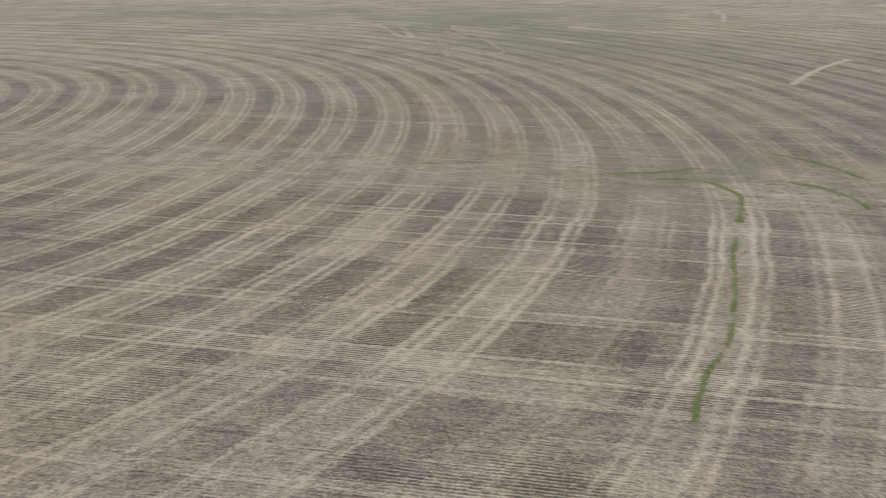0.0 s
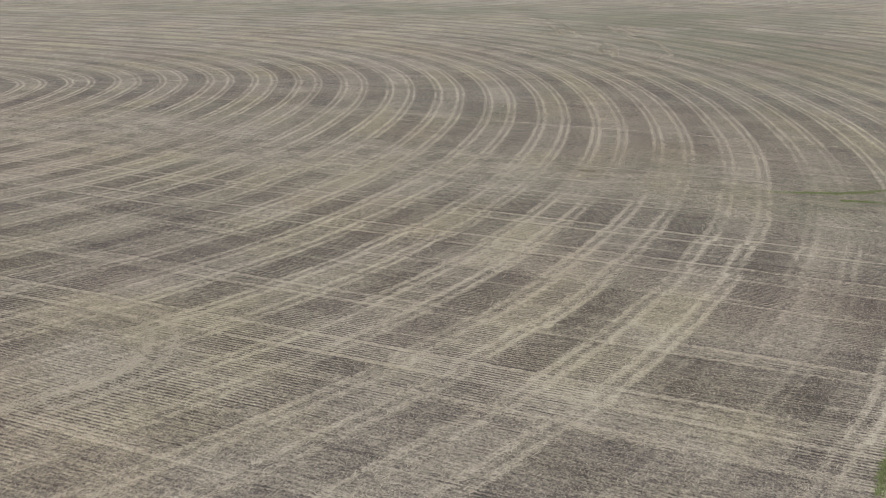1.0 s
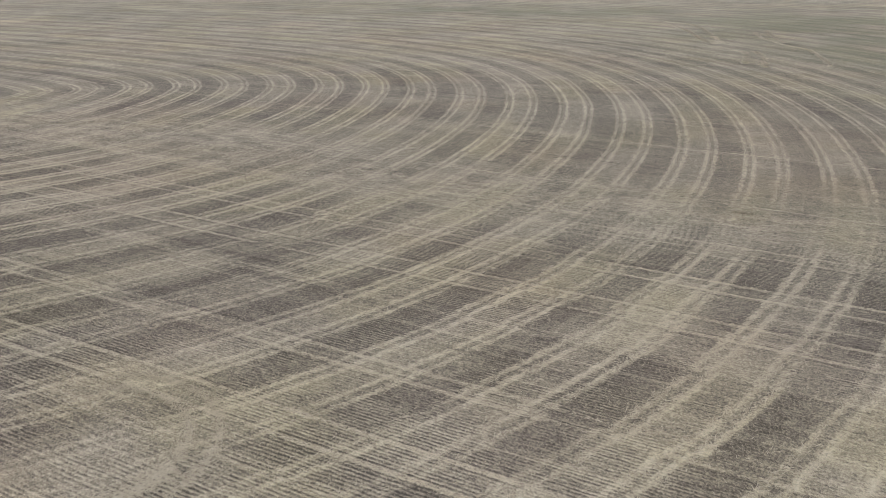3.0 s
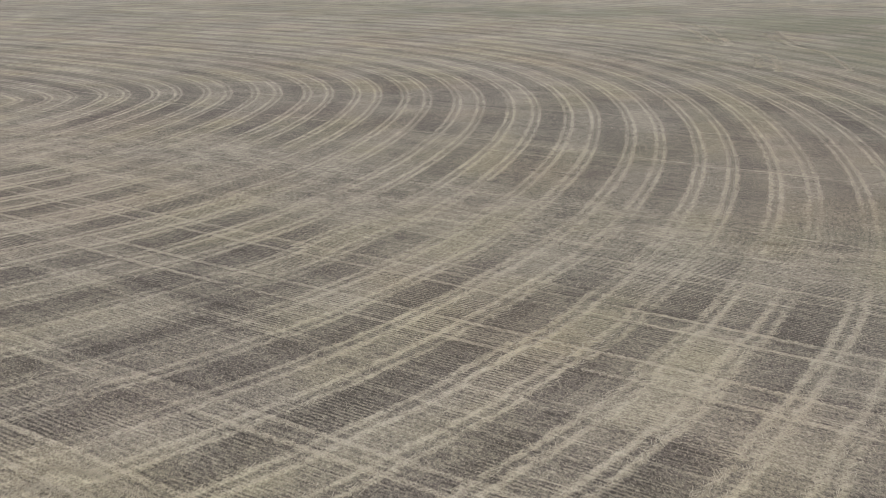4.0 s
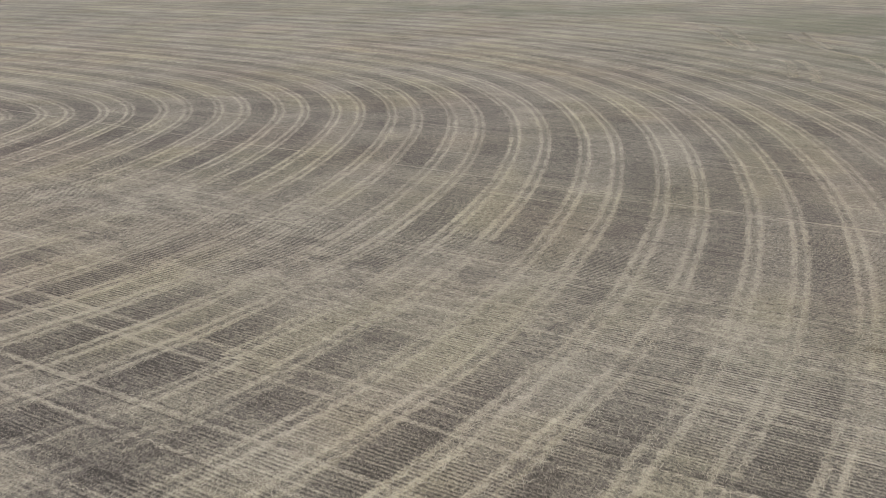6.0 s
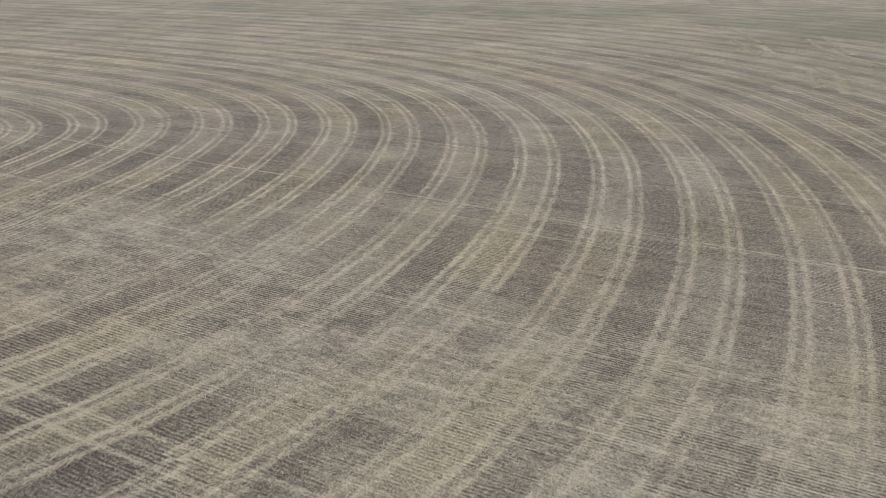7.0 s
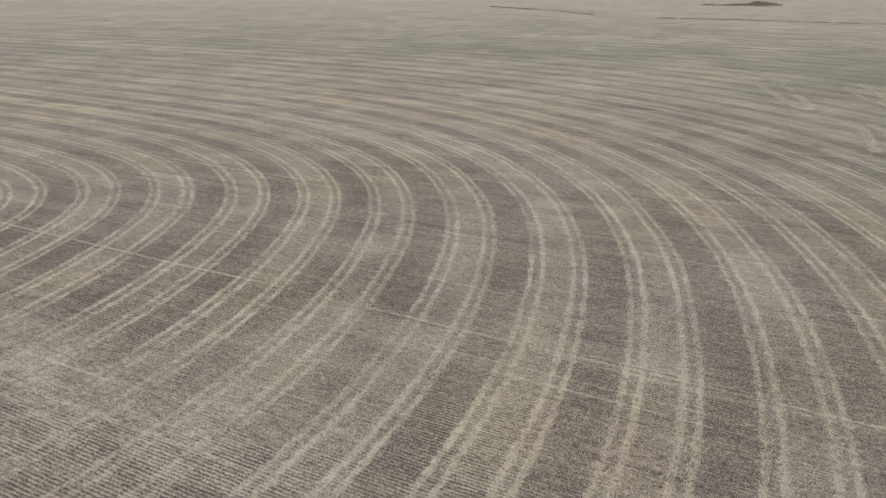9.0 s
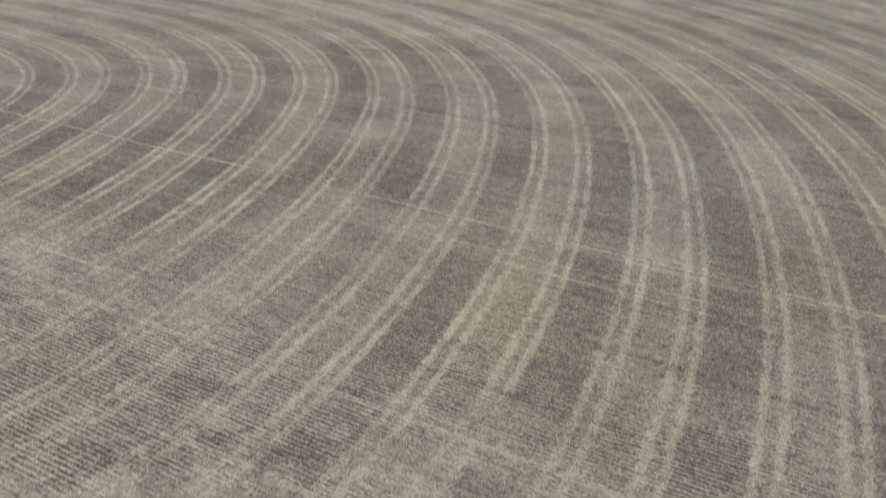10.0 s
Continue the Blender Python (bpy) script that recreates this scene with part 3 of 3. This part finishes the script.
gy = np.linspace(30, 2, 80)
gx = np.interp(gy[::-1], [-6, 4, 7, 11, 18, 26, 33], [18.5, 26.2, 29, 33.8, 39.4, 45, 51])[::-1]
weeds(gx + 0.25, gy, 0.32, 62, 0.13, WEEDS, "narrow strip of green weeds between wheel tracks")
for places, wide in (([(47, 55.6), (50.4, 55.0), (54, 54.1), (58, 54.0), (61.6, 54.6)], 0.5), ([(53, 51.5), (57.5, 50.0), (58.6, 46.9), (58.2, 42.0), (54.5, 37), (51.5, 33.5)], 0.4),
                     ([(75, 58), (77, 53.5), (77.4, 48.7), (77, 44)], 0.5), ([(66, 46.5), (69.2, 42.5), (69.6, 37.3), (68, 33)], 0.5)):
    wx, wy = smooth_line(places)
    weeds(wx, wy, wide, 75, 0.14, WEEDS, "thin curved strip of green weeds in the stubble")
for places in ([(24, 541), (48.8, 519), (60, 505), (74, 485)], [(98, 469), (116, 463), (134, 458), (160, 448), (192, 435), (230, 420)]):
    wx, wy = smooth_line(places, 2.0)
    weeds(wx, wy, 0.8, 7, 0.5, DRY_WEEDS, "dark line of dry weeds along a furrow")


def build_mound():
    """A dark heap of soil and dead weeds, with a low tail."""
    xs, ys = np.linspace(-42, 18, 64), np.linspace(-11, 11, 34)
    gx, gy = np.meshgrid(xs, ys)
    gx, gy = gx.ravel(), gy.ravel()
    h = 1.7 * np.exp(-((gx - 2) / 5.5) ** 2 - (gy / 4.0) ** 2) + 1.0 * np.exp(-((gx - 10) / 5) ** 2 - ((gy - 1) / 3.5) ** 2) + 0.6 * np.exp(-((gx + 12) / 8) ** 2 - (gy / 3) ** 2) + 0.32 * np.exp(-((gx + 29) / 7) ** 2 - ((gy - 2) / 2.5) ** 2)
    h = h * (0.7 + 0.6 * layered(gx + 90, gy + 90, 3, 5)) - 0.12
    x, y = gx * 0.9 + 174, gy + 553
    i = (np.arange(33)[:, None] * 64 + np.arange(63)).ravel()
    me = bpy.data.meshes.new("mound")
    me.from_pydata(np.c_[x, y, height(x, y) + h], [], np.c_[i, i + 1, i + 65, i + 64])
    me.materials.append(DARK_SOIL)
    heap = tagged(new("mound", me), "low dark mound of soil and dead weeds in the field", "mound")
    pick = rng.choice(len(x), 900, p=np.clip(h, 0, None) / np.clip(h, 0, None).sum())
    b = blades(np.c_[x[pick], y[pick]] + rng.normal(0, 0.5, (900, 2)), 0.7, 0.5, 0.8, 3).reshape(-1, 3, 3)
    up = np.repeat(h[pick][None], 3, 0).ravel()
    b[:, :, 2] += up[:, None]
    dead = soup("weed_cover", b.reshape(-1, 3), 3, DRY_WEEDS)
    dead.parent = heap
    return heap


build_mound()
dx, dy = smooth_line([(25.7, 69.3), (26.7, 68.8), (27.8, 68.4)])
weeds(dx, dy, 0.5, 60, 0.10, DRY_WEEDS, "dark patch of dead weeds in the stubble")
dx, dy = smooth_line([(28.4, 68.0), (29.3, 67.5), (30.6, 66.9)])
weeds(dx, dy, 0.5, 60, 0.10, DRY_WEEDS, "dark patch of dead weeds in the stubble")
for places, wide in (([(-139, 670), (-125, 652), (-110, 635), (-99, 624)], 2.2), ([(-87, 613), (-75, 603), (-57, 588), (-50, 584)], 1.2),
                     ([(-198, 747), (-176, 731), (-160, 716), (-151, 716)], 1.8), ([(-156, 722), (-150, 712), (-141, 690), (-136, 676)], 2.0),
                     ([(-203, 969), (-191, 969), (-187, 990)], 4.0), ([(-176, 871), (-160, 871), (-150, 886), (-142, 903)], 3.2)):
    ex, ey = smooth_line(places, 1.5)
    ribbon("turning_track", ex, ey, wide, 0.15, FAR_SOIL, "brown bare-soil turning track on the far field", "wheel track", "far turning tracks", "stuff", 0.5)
ex, ey = smooth_line([(23, 543), (41, 531), (63, 515), (78, 506)], 1.0)
weeds(ex, ey, 0.7, 5, 0.35, DRY_WEEDS, "thin dark line of dry weeds along a furrow")

# ---- the highway beyond the field ----
ROAD_AT, ROAD_DIR = np.array([149.5, 1181.5]), np.array([0.4589, -0.8885])
ROAD_SIDE = np.array([0.8885, 0.4589])


def on_road(s, n, lift=0.0):
    x, y = ROAD_AT + s * ROAD_DIR + n * ROAD_SIDE
    return Vector((x, y, float(height(x, y)) + lift))


def road_strip(name, a, b, lift, material, label, category="road", s0=-1500, s1=1500, step=12.0):
    ss = np.arange(s0, s1 + step / 2, step)
    ns = np.linspace(a, b, 5)
    co = [on_road(s, n, lift) for s in ss for n in ns]
    i = (np.arange(len(ss) - 1)[:, None] * 5 + np.arange(4)).ravel()
    me = bpy.data.meshes.new(name)
    me.from_pydata(co, [], np.c_[i, i + 5, i + 6, i + 1].tolist())
    me.materials.append(material)
    return tagged(new(name, me), label, category, kind="structure")


road_strip("pavement", -8, 70, 0.10, VERGE, "dry grassy verge and median of the highway", "verge")
road_strip("road", 3, 25, 0.30, TAR, "grey asphalt carriageway of a highway")
road_strip("road", 33, 55, 0.30, TAR, "grey asphalt carriageway of a highway")
for n in (4.2, 23.8, 34.2, 53.8):
    road_strip("trim", n - 0.12, n + 0.12, 0.33, MARK, "white painted edge line on the highway", "road marking")
road_strip("field_margin", 86, 96, 0.15, DARK_SOIL, "dark ditch line beyond the highway", "ditch")


def far_crop():
    """The green field beyond the stubble."""
    a, b = np.array([-529.0, 1111.0]), np.array([-270.0, 1277.0])
    d = (b - a) / np.hypot(*(b - a))
    n = np.array([-d[1], d[0]])
    co = []
    for k in range(-30, 31):
        for j in range(25):
            x, y = (a + b) / 2 + d * k * 40 + n * j * 40
            co.append((x, y, float(height(x, y)) + 0.6))
    i = (np.arange(60)[:, None] * 25 + np.arange(24)).ravel()
    me = bpy.data.meshes.new("ground_crop")
    keep = [c for c in np.c_[i, i + 25, i + 26, i + 1].tolist() if co[c[0]][0] < -30]
    me.from_pydata(co, [], keep)
    me.materials.append(CROP)
    return tagged(new("far_field", me), "dark green young crop on a distant field", "field", kind="structure")


far_crop()


def part(name, bm, material, parent, label=""):
    """Links a bmesh as one mesh object under a thing or a part."""
    me = bpy.data.meshes.new(name)
    bm.to_mesh(me)
    bm.free()
    me.materials.append(material)
    ob = new(name, me)
    ob.parent = parent
    if label:
        tagged(ob, label)
    return ob


def box(x0, x1, y0, y1, z0, z1, bevel=0.05, slope=None):
    """A box with rounded edges; slope: how far the top of its front edge is set back."""
    bm = bmesh.new()
    bmesh.ops.create_cube(bm, size=1)
    for v in bm.verts:
        v.co = Vector(((x0 + x1) / 2 + v.co.x * (x1 - x0), (y0 + y1) / 2 + v.co.y * (y1 - y0), (z0 + z1) / 2 + v.co.z * (z1 - z0)))
        if slope and v.co.z > (z0 + z1) / 2:
            if v.co.x > (x0 + x1) / 2:
                v.co.x -= slope[0]
            else:
                v.co.x += slope[1]
    if bevel:
        bmesh.ops.bevel(bm, geom=bm.edges[:], offset=bevel, segments=2, affect="EDGES")
    return bm


def rod(x, y, z, r, length, axis="Y", sides=16):
    bm = bmesh.new()
    bmesh.ops.create_cone(bm, cap_ends=True, segments=sides, radius1=r, radius2=r, depth=length)
    turn = {"Y": Matrix.Rotation(radians(90), 4, "X"), "X": Matrix.Rotation(radians(90), 4, "Y"), "Z": Matrix.Identity(4)}[axis]
    bmesh.ops.transform(bm, matrix=Matrix.Translation((x, y, z)) @ turn, verts=bm.verts)
    return bm


def wheels_of(thing, xs, half, r=0.5, wide=0.35):
    for x in xs:
        for y in (-half, half):
            w = part("wheel", rod(x, y, r, r, wide), RUBBER, thing, "black rubber tyre")
            part("rim", rod(x, y + math.copysign(wide / 2, y), r, r * 0.55, 0.06), STEEL, w)


def thing_at(name, s, n, forward, label, category, group=""):
    e = tagged(new(name), label, category, group)
    d = ROAD_DIR if forward else -ROAD_DIR
    e.matrix_world = Matrix.Translation(on_road(s, n, 0.32)) @ Matrix.Rotation(math.atan2(d[1], d[0]), 4, "Z")
    return e


def tractor(e, x, paint):
    """The cab of a lorry with its bonnet; x is the rear of the cab."""
    part("cab", box(x, x + 2.6, -1.2, 1.2, 1.0, 3.7, 0.12, (0.5, 0.0)), paint, e)
    part("bonnet", box(x + 2.5, x + 4.6, -1.0, 1.0, 0.9, 2.2, 0.14, (0.25, 0.0)), paint, e)
    part("windscreen", box(x + 2.2, x + 2.44, -1.0, 1.0, 2.4, 3.3, 0.02, (0.14, -0.14)), GLASS, e)
    part("chassis", box(x - 1.2, x + 4.5, -0.5, 0.5, 0.65, 1.0, 0.03), CHASSIS, e)
    part("bumper", box(x + 4.55, x + 4.8, -1.15, 1.15, 0.45, 0.9, 0.04), STEEL, e)
    for y in (-1.3, 1.3):
        part("exhaust", rod(x - 0.1, y * 0.85, 2.7, 0.1, 2.6, "Z", 10), STEEL, e)
    wheels_of(e, (x - 0.6, x + 0.7, x + 3.7), 1.05, 0.52)


def box_lorry(s, n, forward):
    e = thing_at("semi_truck", s, n, forward, "white box trailer pulled by a blue lorry on the highway", "truck")
    part("trailer", box(-10.0, 0.4, -1.3, 1.3, 1.15, 3.9, 0.06), WHITE, e, "white box trailer")
    part("underride_guard", box(-9.9, -9.7, -1.1, 1.1, 0.5, 0.7, 0.02), STEEL, e)
    for y in (-1.25, 1.25):
        part("side_skirt", box(-7.0, -2.5, y - 0.03, y + 0.03, 0.55, 1.15, 0.01), WHITE, e)
    wheels_of(e, (-8.9, -7.6), 1.05, 0.52)
    tractor(e, 1.3, BLUE)


def flat_lorry(s, n, forward):
    e = thing_at("semi_truck", s, n, forward, "blue lorry with an empty dark flatbed trailer", "truck")
    part("flatbed", box(-10.6, 0.2, -1.28, 1.28, 1.1, 1.45, 0.04), CHASSIS, e, "dark flatbed")
    part("headboard", box(0.05, 0.2, -1.25, 1.25, 1.4, 2.3, 0.02), STEEL, e)
    part("stack", box(-9.6, -6.8, -1.0, 1.0, 1.45, 2.1, 0.08), TIMBER, e)
    wheels_of(e, (-9.6, -8.3), 1.05, 0.52)
    tractor(e, 1.1, BLUE)


def car(s, n, forward, paint, label, group=""):
    e = thing_at("car", s, n, forward, label, "car", group)
    part("body", box(-2.3, 2.3, -0.92, 0.92, 0.35, 0.95, 0.12, (0.12, 0.08)), paint, e)
    part("cabin", box(-1.7, 0.95, -0.82, 0.82, 0.93, 1.5, 0.10, (0.65, 0.45)), GLASS, e)
    part("roof", box(-1.15, 0.2, -0.70, 0.70, 1.47, 1.56, 0.04), paint, e)
    wheels_of(e, (-1.45, 1.45), 0.82, 0.33, 0.22)


def camper(s, n, forward, label="white motor home with a dark windscreen", group=""):
    e = thing_at("motor_home", s, n, forward, label, "motor home", group)
    part("body", box(-3.2, 2.0, -1.15, 1.15, 0.6, 2.9, 0.12), WHITE, e)
    part("nose", box(1.9, 3.1, -1.0, 1.0, 0.55, 1.7, 0.14, (0.5, 0.0)), WHITE, e)
    part("windscreen", box(1.99, 2.14, -0.9, 0.9, 1.7, 2.3, 0.02), GLASS, e)
    for x in (-2.4, -0.8, 0.7):
        for y in (-1.16, 1.16):
            part("window", box(x, x + 0.9, y - 0.02, y + 0.02, 1.7, 2.3, 0.01), GLASS, e)
    wheels_of(e, (-1.9, 2.2), 0.95, 0.38, 0.28)


def parked_trailer(s, n, turn, paint, label):
    e = tagged(new("parked_trailer"), label, "trailer", "trailers parked beyond the highway")
    e.matrix_world = Matrix.Translation(on_road(s, n, 0.05)) @ Matrix.Rotation(math.atan2(ROAD_DIR[1], ROAD_DIR[0]) + turn, 4, "Z")
    part("box", box(-4.0, 4.0, -1.25, 1.25, 0.9, 3.1, 0.06), paint, e)
    part("leg", box(2.9, 3.1, -0.9, -0.7, 0.0, 0.95, 0.02), STEEL, e)
    part("leg", box(2.9, 3.1, 0.7, 0.9, 0.0, 0.95, 0.02), STEEL, e)
    wheels_of(e, (-3.2, -2.1), 1.0, 0.45)


def utility_pole(s, n):
    e = tagged(new("utility_pole"), "grey timber utility pole beside the highway", "pole", "utility poles")
    e.matrix_world = Matrix.Translation(on_road(s, n, -0.3)) @ Matrix.Rotation(math.atan2(ROAD_DIR[1], ROAD_DIR[0]), 4, "Z")
    bm = bmesh.new()
    bmesh.ops.create_cone(bm, cap_ends=True, segments=12, radius1=0.19, radius2=0.12, depth=11.5, matrix=Matrix.Translation((0, 0, 5.75)))
    part("post", bm, TIMBER, e)
    part("crossarm", box(-0.07, 0.07, -1.3, 1.3, 10.5, 10.66, 0.01), TIMBER, e)
    for y in (-1.1, 0.0, 1.1):
        part("insulator", rod(0, y, 10.78, 0.06, 0.24, "Z", 8), STEEL, e)


box_lorry(324.5, 20, True)
flat_lorry(381.5, 20, True)
car(374, 46, False, WHITE, "small white car on the far carriageway")
camper(415, 38, False)
car(33, 21, True, CHASSIS, "dark car far along the highway")
for s, n, t, paint, label in ((84, 112, 0.2, WHITE, "white box trailer parked beyond the highway"), (94, 122, 0.1, SILVER, "silver trailer parked beyond the highway"),
                              (119, 134, 0.9, SILVER, "silver trailer parked beyond the highway"), (134, 139, 0.3, WHITE, "white box trailer parked beyond the highway")):
    parked_trailer(s, n, t, paint, label)
for s, n, paint, label in ((112, 125, WHITE, "white car parked beyond the highway"), (102, 118, CHASSIS, "dark car parked beyond the highway"), (126, 122, BLUE, "blue car parked beyond the highway"),
                           (140, 124, SILVER, "silver car parked beyond the highway"), (148, 130, WHITE, "white car parked beyond the highway"), (155, 122, CHASSIS, "dark car parked beyond the highway")):
    car(s, n, True, paint, label, "cars parked beyond the highway")
for s, n in ((242, 66), (296, 66), (350, 66), (404, 66), (188, 66)):
    utility_pole(s, n)
